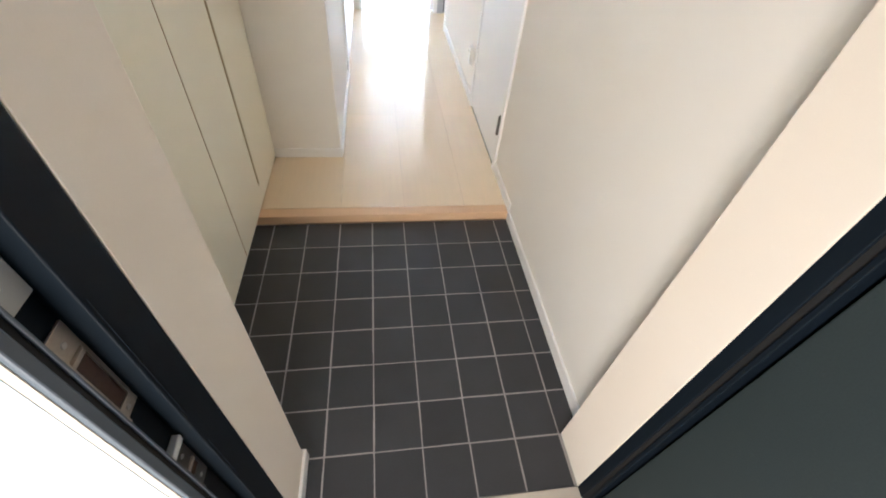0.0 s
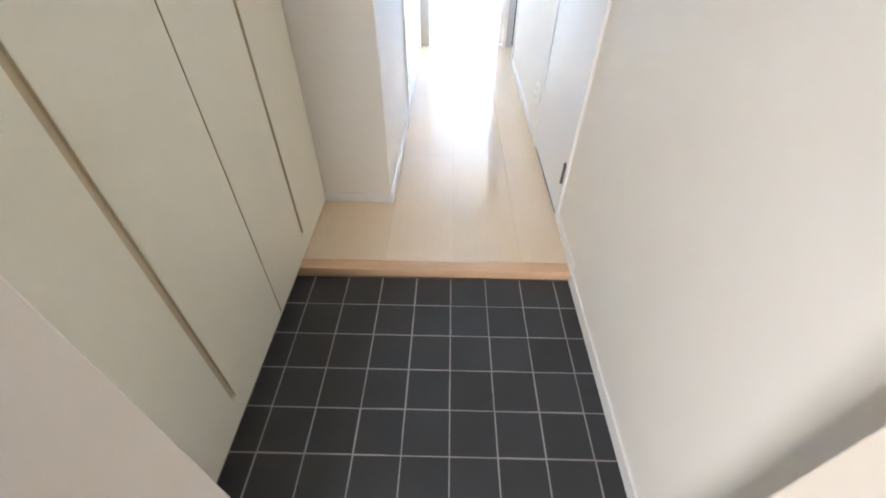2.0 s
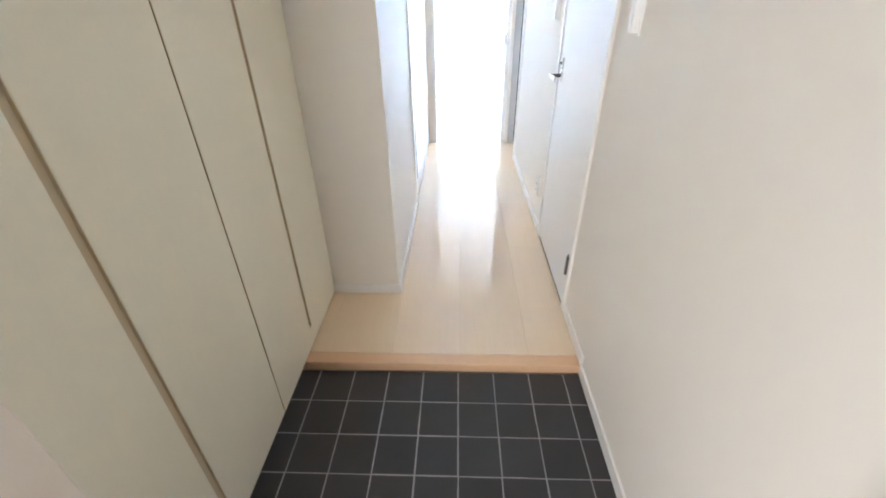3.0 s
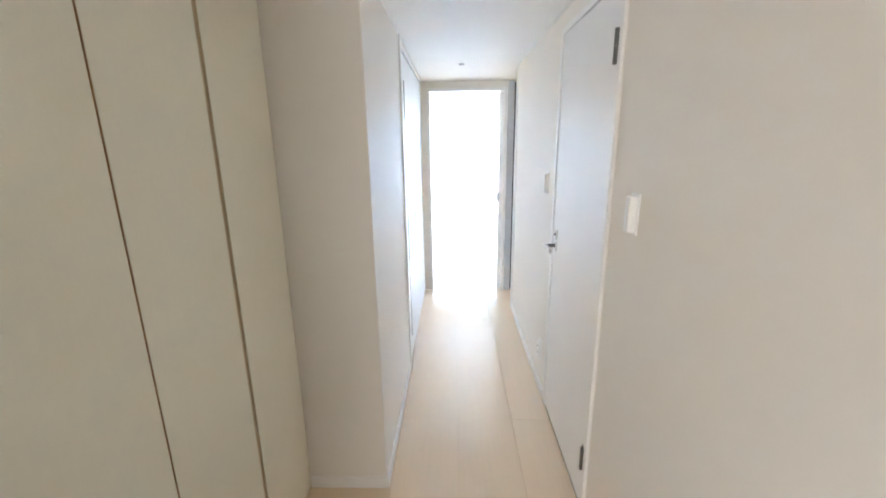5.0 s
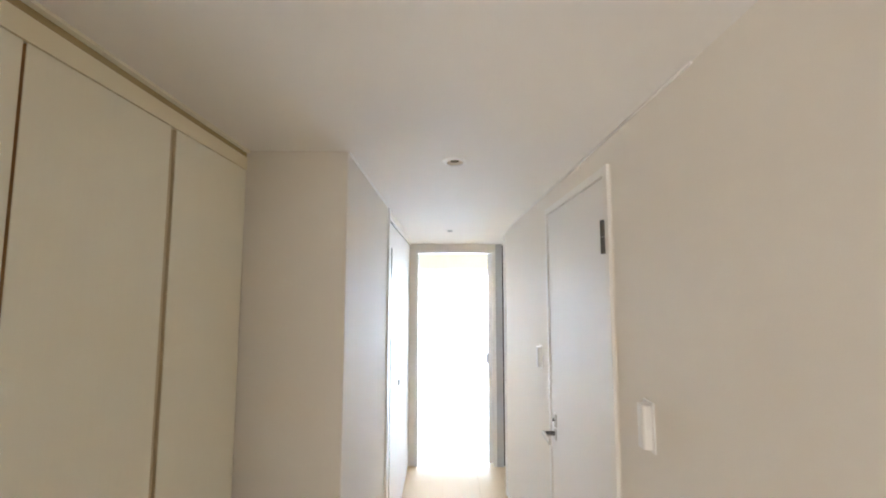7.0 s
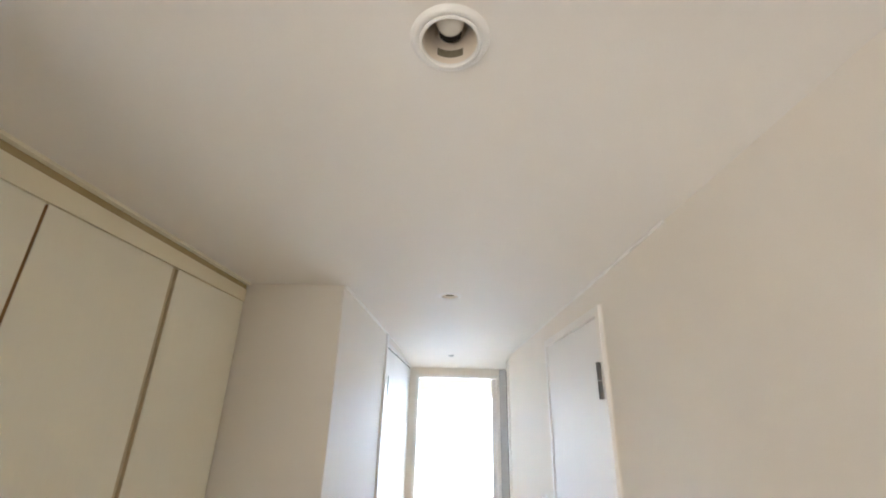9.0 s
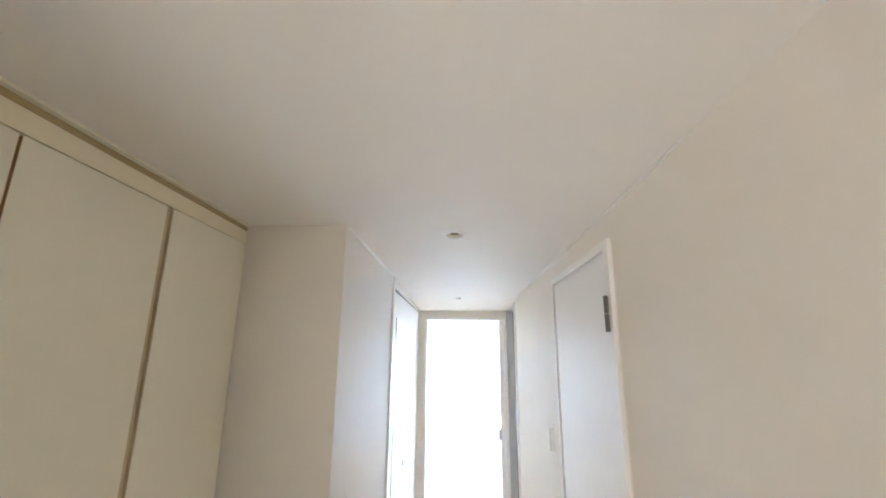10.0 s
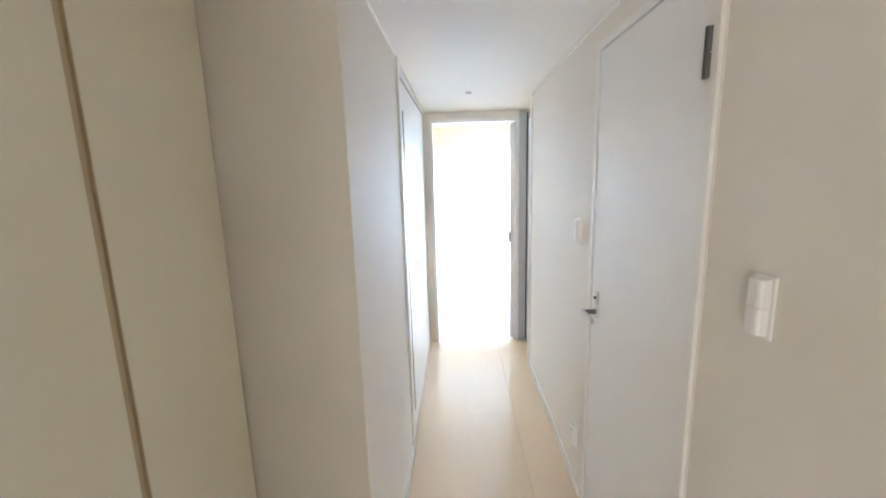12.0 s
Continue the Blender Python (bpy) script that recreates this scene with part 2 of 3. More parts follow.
structure("ceiling", box(-0.60, RIGHT + 0.22, OUTSIDE, END, CEIL, CEIL + 0.1), CEILING_PAPER, "white wallpapered hall ceiling", "ceiling")
structure("ceiling_living_room", box(-3.72, 5.72, ROOM, FAR + 0.12, 2.42, 2.5), CEILING_PAPER, "white living room ceiling", "ceiling")
structure("subfloor_hall", box(-0.60, RIGHT + 0.22, 0.02, ROOM, -0.15, FLOOR - 0.014), NOSING, "wooden base under the hall flooring", "floor")
structure("floor_living_room", box(-3.72, 5.72, ROOM, FAR + 0.12, -0.15, FLOOR), MAPLE, "pale maple flooring of the living room", "floor")
structure("ground_outside", box(-1.65, 2.95, -3.0, OUTSIDE, -0.25, -0.03), CONCRETE, "grey concrete walkway outside the entrance", "floor")
structure("balcony", box(-3.72, 5.72, FAR + 0.12, 9.0, -0.25, -0.03), CONCRETE, "grey concrete balcony floor", "floor")
bm = box(-1.65, 0.300, -1.3335, ENTRY, 0, 2.6)
add_box(bm, 1.205, 2.95, OUTSIDE, ENTRY, 0, 2.6)
add_box(bm, 0.268, 1.205, OUTSIDE, ENTRY, 2.10, 2.6)
structure("wall_outside", bm, OUTER_WALL, "white rendered outer wall beside the entrance, cool daylight put into its pale grey", "wall")

# unseen walls and slab added to keep sky light off the entrance
bm = box(-1.5, 2.8, -3.0, -2.85, -0.03, 2.6)
add_box(bm, -1.5, 2.8, -2.85, OUTSIDE, 2.6, 2.7)
add_box(bm, -1.65, -1.5, -3.0, OUTSIDE, -0.03, 2.7)
add_box(bm, 2.8, 2.95, -3.0, OUTSIDE, -0.03, 2.7)
structure("wall_walkway", bm, OUTER_WALL, "unseen walls and slab added to block sky light outside the entrance", "wall")

# baseboards
def baseboard(name, bm):
    return structure(name, bm, TRIM, "thin white baseboard along the wall", "baseboard")

baseboard("baseboard", box(RIGHT - 0.009, RIGHT, REVEAL_Y, 0.0, 0, 0.058, bevel=0.002))
baseboard("baseboard", box(RIGHT - 0.009, RIGHT, 0.0, 0.352, FLOOR, FLOOR + 0.055, bevel=0.002))
baseboard("baseboard", box(RIGHT - 0.009, RIGHT, 1.180, 2.545, FLOOR, FLOOR + 0.055, bevel=0.002))
baseboard("baseboard", box(LEFT, LEFT + 0.009, NICHE - 0.009, 1.497, FLOOR, FLOOR + 0.055, bevel=0.002))
baseboard("baseboard", box(0.029, LEFT, NICHE - 0.009, NICHE, FLOOR, FLOOR + 0.055, bevel=0.002))
baseboard("baseboard", box(REVEAL_L, REVEAL_L + 0.009, ENTRY, REVEAL_Y + 0.009, 0, 0.058, bevel=0.002))
baseboard("baseboard", box(0.004, REVEAL_L, REVEAL_Y, REVEAL_Y + 0.009, 0, 0.058, bevel=0.002))

# ---- step into the hall ----
structure("step_nosing", box(0.001, RIGHT - 0.001, 0.0, 0.061, 0.001, FLOOR + 0.001, bevel=0.005, segments=3), NOSING,
          "pale maple step edge board between tiles and hall floor", "step")


# ---- built-in cabinet along the left side ----
FACE = 0.028           # front of its doors, ahead of the plinth


def cabinet_unit(y0, y1, groove0, groove1, label):
    mid = (y0 + y1) / 2
    unit = thing("tall_cabinet", label, "cabinet", (-0.22, mid, 0), "built-in cabinet units")
    inv = Matrix.Translation((0.22, -mid, 0))

    def piece(name, bm, mat, label=""):
        bm.transform(inv)
        return part(name, bm, mat, unit, label)

    back, front = -0.4755, FACE - 0.022
    bm = box(-0.478, back, y0, y1, 0.06, 2.126)
    for y in (y0, y1 - 0.018):
        add_box(bm, back, front, y, y + 0.018, 0.06, 2.126)
    add_box(bm, back, front - 0.007, y0 + 0.018, y1 - 0.018, 2.066, 2.084)
    add_box(bm, back, front, y0 + 0.018, y1 - 0.018, 0.060, 0.078)
    piece("carcass", bm, CABINET)
    piece("plinth", box(-0.05, -0.002, y0 + 0.0005, y1 - 0.0005, 0.0, 0.0595), CABINET)
    # groove back coloured with the shade of the recess
    piece("groove_back", box(front - 0.004, FACE - 0.009, groove0 + 0.0008, groove1 - 0.0008, 0.1452, 2.0825), GROOVE_SHADE, "finger groove back with the groove's shade in its brown")
    for a, b, stop in ((y0 + 0.003, groove0, False), (groove1, y1 - 0.003, True)):
        bm = box(front + 0.0005, FACE, a, b, 0.056, 2.0830, bevel=0.0015)
        if stop:
            add_box(bm, front + 0.0005, FACE - 0.0006, groove0 + 0.0005, a + 0.001, 0.0562, 0.145)
        piece("door", bm, CABINET)
        # thin bands colour the groove sides with the same shade
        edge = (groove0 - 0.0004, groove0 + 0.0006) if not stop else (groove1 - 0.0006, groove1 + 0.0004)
        piece("edge_band", box(front + 0.001, FACE - 0.0022, edge[0], edge[1], 0.147, 2.082), GROOVE_SHADE)
    # band and strips put the shade of the door gaps into colour
    piece("edge_band", box(front + 0.001, FACE - 0.0016, y0 + 0.0024, y0 + 0.0034, 0.060, 2.081), GAP_SHADE_BROWN)
    for y in (y0 + 0.0003, y1 - 0.0033):
        piece("gap_lining", box(front - 0.001, front + 0.016, y, y + 0.0026, 0.062, 2.080), GAP_SHADE_BROWN)
    return unit


cabinet_unit(-1.045, -0.2575, -0.668, -0.644, "cream flush built-in shoe cabinet with two closed doors")
cabinet_unit(-0.2570, 0.496, 0.103, 0.126, "cream flush built-in cabinet with two closed doors beside the step")
front_line = FACE - 0.0215
tagged(part("cabinet_cornice", box(front_line, FACE + 0.001, -1.045, 0.4965, 2.0850, 2.1275, bevel=0.0008), CORNICE_SHADED),
       "cream filler board above the cabinet doors, shading put into its yellower colour", "cabinet trim")
# filled strip; its olive colour gives the gap's shade
structure("trim_gap", box(-0.03, 0.0255, -1.045, 0.4965, 2.1277, 2.1440), OLIVE_GAP_SHADE, "olive strip with the shade of the cabinet-to-ceiling gap in its colour", "trim")
structure("ceiling_trim", box(-0.03, 0.040, -1.045, 0.4965, 2.1442, CEIL - 0.0005, bevel=0.001), CABINET, "thin cream trim where ceiling meets cabinet", "trim")
structure("ceiling_trim_right", box(RIGHT - 0.007, RIGHT, -0.08, 2.545, CEIL - 0.007, CEIL - 0.0005, bevel=0.002), TRIM, "thin white bead along wall and ceiling", "trim")
structure("ceiling_trim_left", box(LEFT, LEFT + 0.007, NICHE + 0.002, 1.50, CEIL - 0.007, CEIL - 0.0005, bevel=0.002), TRIM, "thin white bead along wall and ceiling", "trim")


# ---- lever handle, hinge, switch plates ----
def lever_handle(parent, x, y, z, side, along):
    """side: -1 stands off towards smaller x; along: way the lever points on y."""
    rose = part("rose", box(min(x, x + side * 0.008), max(x, x + side * 0.008), y - 0.012, y + 0.012, z - 0.028, z + 0.022, bevel=0.002), STEEL, parent, "satin steel handle plate")
    bm = bmesh.new()
    bmesh.ops.create_cone(bm, cap_ends=True, segments=20, radius1=0.010, radius2=0.0085, depth=0.05,
                          matrix=Matrix.Translation((x + side * 0.033, y, z)) @ Matrix.Rotation(radians(90) * side, 4, "Y"))
    part("spindle", bm, DARK_STEEL, parent)
    a, b = x + side * 0.050, x + side * 0.064
    part("lever", box(min(a, b), max(a, b), min(y - along * 0.012, y + along * 0.115), max(y - along * 0.012, y + along * 0.115), z - 0.010, z + 0.010, bevel=0.004), STEEL, parent, "satin steel lever")
    return rose


def hinge(parent, x, y, z0, z1):
    mid = (z0 + z1) / 2
    bm = bmesh.new()
    for a, b in ((z0, mid - 0.0012), (mid + 0.0012, z1)):
        bmesh.ops.create_cone(bm, cap_ends=True, segments=20, radius1=0.009, radius2=0.009, depth=b - a,
                              matrix=Matrix.Translation((x - 0.006, y, (a + b) / 2)))
    add_box(bm, x - 0.003, x + 0.001, y, y + 0.020, z0 + 0.001, z1 - 0.001)
    return part("hinge", bm, DARK_STEEL, parent, "dark metal butt hinge")


def wall_plate(name, label, category, y, z, rockers, width=0.072, height=0.120, half=0.0245, proud=0.0205):
    """A plate on the right wall with a raised middle."""
    ob = thing(name, label, category, (RIGHT, y, z))
    part("plate", box(-0.0060, 0.0, -width / 2, width / 2, -height / 2, height / 2, bevel=0.0025, segments=3), PLASTIC, ob)
    w, h = half, height - 0.016
    for i in range(rockers):
        z0, z1 = -h / 2 + i * h / rockers + 0.0005, -h / 2 + (i + 1) * h / rockers - 0.0005
        bm = box(-proud, -0.0055, -w, w, z0, z1)
        upright = [e for e in bm.edges if abs(e.verts[0].co.z - e.verts[1].co.z) > 0.01 and e.verts[0].co.x < -0.01]
        bmesh.ops.bevel(bm, geom=upright, offset=0.010, segments=5, affect="EDGES", profile=0.5)
        part("rocker", bm, PLASTIC, ob)
    return ob


wall_plate("light_switch", "white plastic two-rocker light switch on the wallpaper", "light switch", 0.164, 1.350, 2, width=0.052, half=0.018, proud=0.027)
wall_plate("light_switch", "white plastic light switch beside the door frame", "light switch", 1.318, 1.325, 1, width=0.050, half=0.019, proud=0.024)
outlet = wall_plate("power_outlet", "white plastic power outlet low on the wall", "power outlet", 1.285, 0.318, 1)
for z in (-0.022, 0.022):
    for y in (-0.006, 0.006):
        part("slot", box(-0.0212, -0.0200, y - 0.001, y + 0.001, z - 0.006, z + 0.006), BLACK, outlet)

# ---- door in the right wall ----
door = thing("door_1", "white flush door with steel lever handle, closed", "door", (0, 0, 0))
tagged(door, kind="structure")
leaf = part("door_leaf", box(RIGHT - 0.006, RIGHT + 0.034, 0.396, 1.103, FLOOR + 0.018, 2.034, bevel=0.002), DOOR_WHITE, door)
part("jamb", box(RIGHT - 0.012, RIGHT + 0.05, 0.357, 0.392, FLOOR, 2.066, bevel=0.002), TRIM, door)
part("jamb", box(RIGHT - 0.012, RIGHT + 0.05, 1.107, 1.137, FLOOR, 2.066, bevel=0.002), TRIM, door)
part("head", box(RIGHT - 0.0115, RIGHT + 0.05, 0.392, 1.107, 2.038, 2.066, bevel=0.002), TRIM, door)
part("jamb_filler", box(RIGHT - 0.002, RIGHT + 0.05, 1.1372, 1.1798, FLOOR, 2.0658), WALLPAPER, door)
part("jamb_filler", box(RIGHT - 0.002, RIGHT + 0.05, 0.3522, 0.3568, FLOOR, 2.0658), WALLPAPER, door)
# black strips in the leaf's top and side gaps act as their shade
part("leaf_gap", box(RIGHT + 0.0015, RIGHT + 0.03, 0.3965, 1.1065, 2.0343, 2.0378), GASKET_AND_GAP_SHADE, door)
part("leaf_gap", box(RIGHT + 0.0015, RIGHT + 0.03, 1.1033, 1.1068, FLOOR + 0.002, 2.0342), GASKET_AND_GAP_SHADE, door)
# dark strip drawn as the shadow under the leaf, dark sheet behind it
part("threshold_gap", box(RIGHT - 0.0008, RIGHT + 0.0345, 0.3925, 1.1065, FLOOR - 0.012, FLOOR - 0.002), GASKET_AND_GAP_SHADE, door)
part("stop_strip", box(RIGHT + 0.036, RIGHT + 0.0495, 0.3925, 1.1065, FLOOR + 0.001, 2.0375), GASKET_AND_GAP_SHADE, door)
hinge(door, RIGHT - 0.008, 0.3905, 1.791, 1.896)
hinge(door, RIGHT - 0.008, 0.3905, 0.252, 0.352)
lever_handle(leaf, RIGHT - 0.006, 1.030, 1.037, -1, -1)
lock = part("lock_plate", box(RIGHT - 0.014, RIGHT - 0.006, 1.016, 1.044, 1.066, 1.120, bevel=0.002), STEEL, leaf, "satin steel lock plate")
bm = bmesh.new()
bmesh.ops.create_cone(bm, cap_ends=True, segments=16, radius1=0.007, radius2=0.006, depth=0.008,
                      matrix=Matrix.Translation((RIGHT - 0.018, 1.030, 1.096)) @ Matrix.Rotation(radians(-90), 4, "Y"))
part("lock_turn", bm, DARK_STEEL, leaf)

# casing at the end of the right wall
structure("trim_recess", box(RIGHT - 0.015, RIGHT + 0.10, 2.545, 2.575, FLOOR, 2.115, bevel=0.002), TRIM, "white casing at the end of the wall", "trim")
bm = box(RIGHT + 0.06, RIGHT + 0.098, 2.580, 3.066, FLOOR + 0.01, 2.02, bevel=0.002)
side_door = tagged(part("door_3", bm, DOOR_WHITE), "grey-white flush door in a shallow side recess, closed", "door", kind="structure")

GREY_DOOR = material("blue_grey_door_sheet", (0.50, 0.51, 0.53), 0.5, grain=0.02, grain_scale=120, vary=0.02)
casing = tagged(thing("door_frame_side", "blue-grey casing of a side room door", "door frame"), kind="structure")
part("jamb", box(1.1935, 1.254, END - 0.020, END - 0.0005, FLOOR, 2.090, bevel=0.002), GREY_DOOR, casing)
part("leaf_edge", box(1.266, 1.3115, END - 0.016, END - 0.0005, FLOOR + 0.008, 2.080, bevel=0.001), GREY_DOOR, casing)
# black strip drawn as the shade in the gap beside the casing
part("gap_lining", box(1.2542, 1.2658, END - 0.006, END - 0.0005, FLOOR + 0.008, 2.080), GASKET_AND_GAP_SHADE, casing)

# ---- closet doors in the left wall ----
closet = tagged(thing("door_2", "white flush double doors with a slit window, closed", "door"), kind="structure")
part("jamb", box(LEFT - 0.05, LEFT + 0.012, 1.502, 1.545, FLOOR, 2.148, bevel=0.002), TRIM, closet)
part("head", box(LEFT - 0.05, LEFT + 0.0115, 1.545, END - 0.002, 2.085, 2.104, bevel=0.002), TRIM, closet)
left_leaf = part("door_leaf", box(LEFT - 0.036, LEFT + 0.002, 1.550, 2.300, FLOOR + 0.010, 2.076, bevel=0.002), DOOR_WHITE, closet)
part("door_leaf", box(LEFT - 0.036, LEFT + 0.002, 2.304, END - 0.004, FLOOR + 0.010, 2.076, bevel=0.002), DOOR_WHITE, closet)
# black strip and sheet give the closet leaf gaps their shade
part("leaf_gap", box(LEFT - 0.03, LEFT - 0.001, 1.5505, END - 0.004, 2.0765, 2.0848), GASKET_AND_GAP_SHADE, closet)
part("gap_shadow_lining", box(LEFT - 0.049, LEFT - 0.037, 1.546, END - 0.003, FLOOR + 0.002, 2.084), GASKET_AND_GAP_SHADE, closet)
part("slit_window", box(LEFT + 0.0015, LEFT + 0.0045, 1.675, 1.697, 0.21, 1.925, bevel=0.001), SLIT_GLASS, left_leaf, "thin dark vertical slit glass")
part("finger_pull", box(LEFT + 0.002, LEFT + 0.010, 2.150, 2.185, 0.985, 1.020, bevel=0.003, segments=3), PALE_METAL, left_leaf, "small square pale metal pull")

# ---- opening to the living room ----
opening = tagged(thing("doorway", "cream-white door frame round the open living room doorway", "door frame"), kind="structure")
part("jamb", box(0.430, 0.458, END - 0.014, ROOM + 0.010, FLOOR, 2.006, bevel=0.002), TRIM, opening)
part("jamb", box(1.164, 1.192, END - 0.014, ROOM + 0.010, FLOOR, 2.006, bevel=0.002), TRIM, opening)
part("head", box(0.430, 1.192, END - 0.014, ROOM + 0.010, 2.006, 2.034, bevel=0.002), TRIM, opening)
bm = bmesh.new()
ends = []
for x in (LEFT, RIGHT + 0.0995):
    ends.append([bm.verts.new((x, y, z)) for y, z in ((2.20, CEIL - 0.0005), (END - 0.0005, CEIL - 0.0005), (END - 0.0005, 2.095))])
bm.faces.new(ends[0])
bm.faces.new(ends[1][::-1])
for k in range(3):
    bm.faces.new((ends[0][k], ends[1][k], ends[1][(k + 1) % 3], ends[0][(k + 1) % 3]))
bmesh.ops.recalc_face_normals(bm, faces=bm.faces)
structure("ceiling_drop", bm, CEILING_PAPER, "gently dropped end of the corridor ceiling", "ceiling")
slider = tagged(thing("sliding_door", "white sliding door pushed open into its pocket", "door"), kind="structure")
part("door_leaf", box(1.126, 1.1638, 3.120, 3.156, FLOOR + 0.008, 2.004, bevel=0.002), DOOR_WHITE, slider)
part("pull", box(1.098, 1.130, 3.100, 3.121, 0.965, 1.060, bevel=0.006, segments=3), PALE_METAL, slider, "grey metal pull handle")

# ---- living room window and added curtain ----
window = tagged(thing("window_1", "wide aluminium sliding window full of daylight", "window"), kind="structure")
part("window_frame", box(-0.10, -0.06, FAR + 0.02, FAR + 0.10, 0.06, 2.02), ALUMINIUM, window)
part("window_frame", box(3.76, 3.80, FAR + 0.02, FAR + 0.10, 0.06, 2.02), ALUMINIUM, window)
part("window_sill", box(-0.10, 3.80, FAR + 0.0005, FAR + 0.119, FLOOR, 0.06), ALUMINIUM, window)
part("window_head", box(-0.06, 3.76, FAR + 0.02, FAR + 0.10, 1.98, 2.02), ALUMINIUM, window)
for x0, x1, y in ((-0.06, 1.88, FAR + 0.045), (1.84, 3.76, FAR + 0.075)):
    pane = part("pane", box(x0 + 0.04, x1 - 0.04, y - 0.002, y + 0.002, 0.10, 1.94), GLASS, window)
    pane.visible_shadow = False
    bm = box(x0, x0 + 0.04, y - 0.012, y + 0.012, 0.0605, 1.9795)
    add_box(bm, x1 - 0.04, x1, y - 0.012, y + 0.012, 0.0605, 1.9795)
    add_box(bm, x0 + 0.04, x1 - 0.04, y - 0.012, y + 0.012, 0.0605, 0.10)
    add_box(bm, x0 + 0.04, x1 - 0.04, y - 0.012, y + 0.012, 1.94, 1.9795)
    part("sash", bm, ALUMINIUM, window)


def curtain(x0, x1, y, z0, z1):
    bm = bmesh.new()
    n, rows = 420, 6
    cols = []
    for i in range(n + 1):
        x = x0 + (x1 - x0) * i / n
        wave = 0.030 * math.sin(x * 2 * math.pi / 0.13 + 0.8 * math.sin(x * 3.1)) + 0.006 * math.sin(x * 61)
        cols.append([bm.verts.new((x + 0.004 * math.sin(k + x * 9), y + wave * (0.55 + 0.45 * k / rows), z1 + (z0 - z1) * k / rows)) for k in range(rows + 1)])
    for a, b in zip(cols, cols[1:]):
        for k in range(rows):
            bm.faces.new((a[k], a[k + 1], b[k + 1], b[k])).smooth = True
    return bm


# curtain added to give an even white window view and diffuse daylight
drape = tagged(thing("added_sheer_curtain", "added sheer white curtain that whitens the window and spreads its daylight", "curtain", (0, 0, 0)))
part("cloth", curtain(-0.28, 3.98, FAR - 0.075, FLOOR + 0.004, 2.012), SHEER, drape)
part("rail", box(-0.35, 4.05, FAR - 0.125, FAR - 0.0005, 2.004, 2.034, bevel=0.004), TRIM, drape)


# ---- downlights ----
def downlight(x, y):
    lamp = thing("downlight", "small white recessed ceiling downlight, switched off", "ceiling light", (x, y, CEIL), "hall downlights")
    part("flange", turned([(0.0340, 0.0), (0.0340, -0.0035), (0.0390, -0.0060), (0.0430, -0.0052), (0.0455, 0.0)], 48), PLASTIC, lamp)
    tilt = pose(0, 0, 0, -4, 0, 0)

    def tipped(profile, steps=48):
        bm = turned(profile, steps)
        bm.transform(tilt)
        return bm

    part("trim_ring", tipped([(0.0310, -0.0030), (0.0311, -0.0066), (0.0317, -0.0082), (0.0334, -0.0084), (0.0348, -0.0064), (0.0350, 0.001)]), PLASTIC, lamp)
    part("reflector", tipped([(0.0311, -0.0032), (0.0307, 0.020), (0.0292, 0.045), (0.0255, 0.066), (0.017, 0.076), (0.0, 0.078)]), REFLECTOR, lamp)
    bm = turned([(0.0, 0.020), (0.0120, 0.020), (0.0135, 0.0215), (0.0135, 0.058), (0.0, 0.058)], 32)
    bm.transform(Matrix.Translation((0, 0.0115, 0)))
    part("socket", bm, BLACK, lamp)
    bm = turned([(0.0, 0.008), (0.008, 0.0095), (0.0135, 0.014), (0.0165, 0.022), (0.0168, 0.030), (0.014, 0.041), (0.010, 0.050), (0.009, 0.058)], 32)
    bm.transform(Matrix.Translation((0, -0.004, 0)))
    part("bulb", bm, BULB, lamp)
    bm = bmesh.new()
    for i in range(7):
        a0, a1 = (radians(90 - 31 + 62 * k / 7) for k in (i, i + 1))
        bm.faces.new([bm.verts.new((0.0300 * math.cos(a), 0.0300 * math.sin(a), z)) for a, z in ((a0, 0.006), (a1, 0.006), (a1, 0.018), (a0, 0.018))])
    bm.transform(tilt)
    part("label", bm, STICKER, lamp, "dark worn rating label")
    return lamp


# holes for the lamps through the ceiling
lamps = ((0.746, -0.552), (0.743, 0.612))
cut = bmesh.new()
for x, y in lamps:
    bmesh.ops.create_cone(cut, cap_ends=True, segments=48, radius1=0.0352, radius2=0.0352, depth=0.18, matrix=Matrix.Translation((x, y, CEIL + 0.085 - 0.01)))
cutter = bpy.data.objects.new("cutter", mesh_of("cutter", cut, TRIM))
scene.collection.objects.link(cutter)
hall_ceiling = bpy.data.objects["ceiling"]
mod = hall_ceiling.modifiers.new("holes", "BOOLEAN")
mod.object, mod.operation, mod.solver = cutter, "DIFFERENCE", "EXACT"
bpy.context.view_layer.update()
done = bpy.data.meshes.new_from_object(hall_ceiling.evaluated_get(bpy.context.evaluated_depsgraph_get()))
hall_ceiling.modifiers.clear()
hall_ceiling.data = done
bpy.data.objects.remove(cutter)
for x, y in lamps:
    downlight(x, y)
cover = thing("ceiling_sensor", "small grey round sensor on the corridor ceiling", "sensor", (0.749, 2.436, CEIL - 0.0150))
part("cover", turned([(0, -0.010), (0.016, -0.009), (0.022, -0.004), (0.023, 0.0)], 32), PALE_METAL, cover)

# ---- entrance door ----
frame_thing = tagged(thing("door_frame", "dark navy steel entrance door frame with lock strikes", "door frame", (0, 0, 0)), kind="structure")
part("jamb", box(0.3005, REVEAL_L, -1.272, ENTRY, 0.0, 2.04, bevel=0.002), NAVY, frame_thing)
part("rebate", box(0.3005, 0.306, -1.3055, -1.2722, 0.0, 2.040), NAVY, frame_thing)
part("metal_lip", box(0.3005, 0.318, -1.3092, -1.3057, 0.0, 2.040, bevel=0.001), SLATE, frame_thing, "slate grey metal lip")
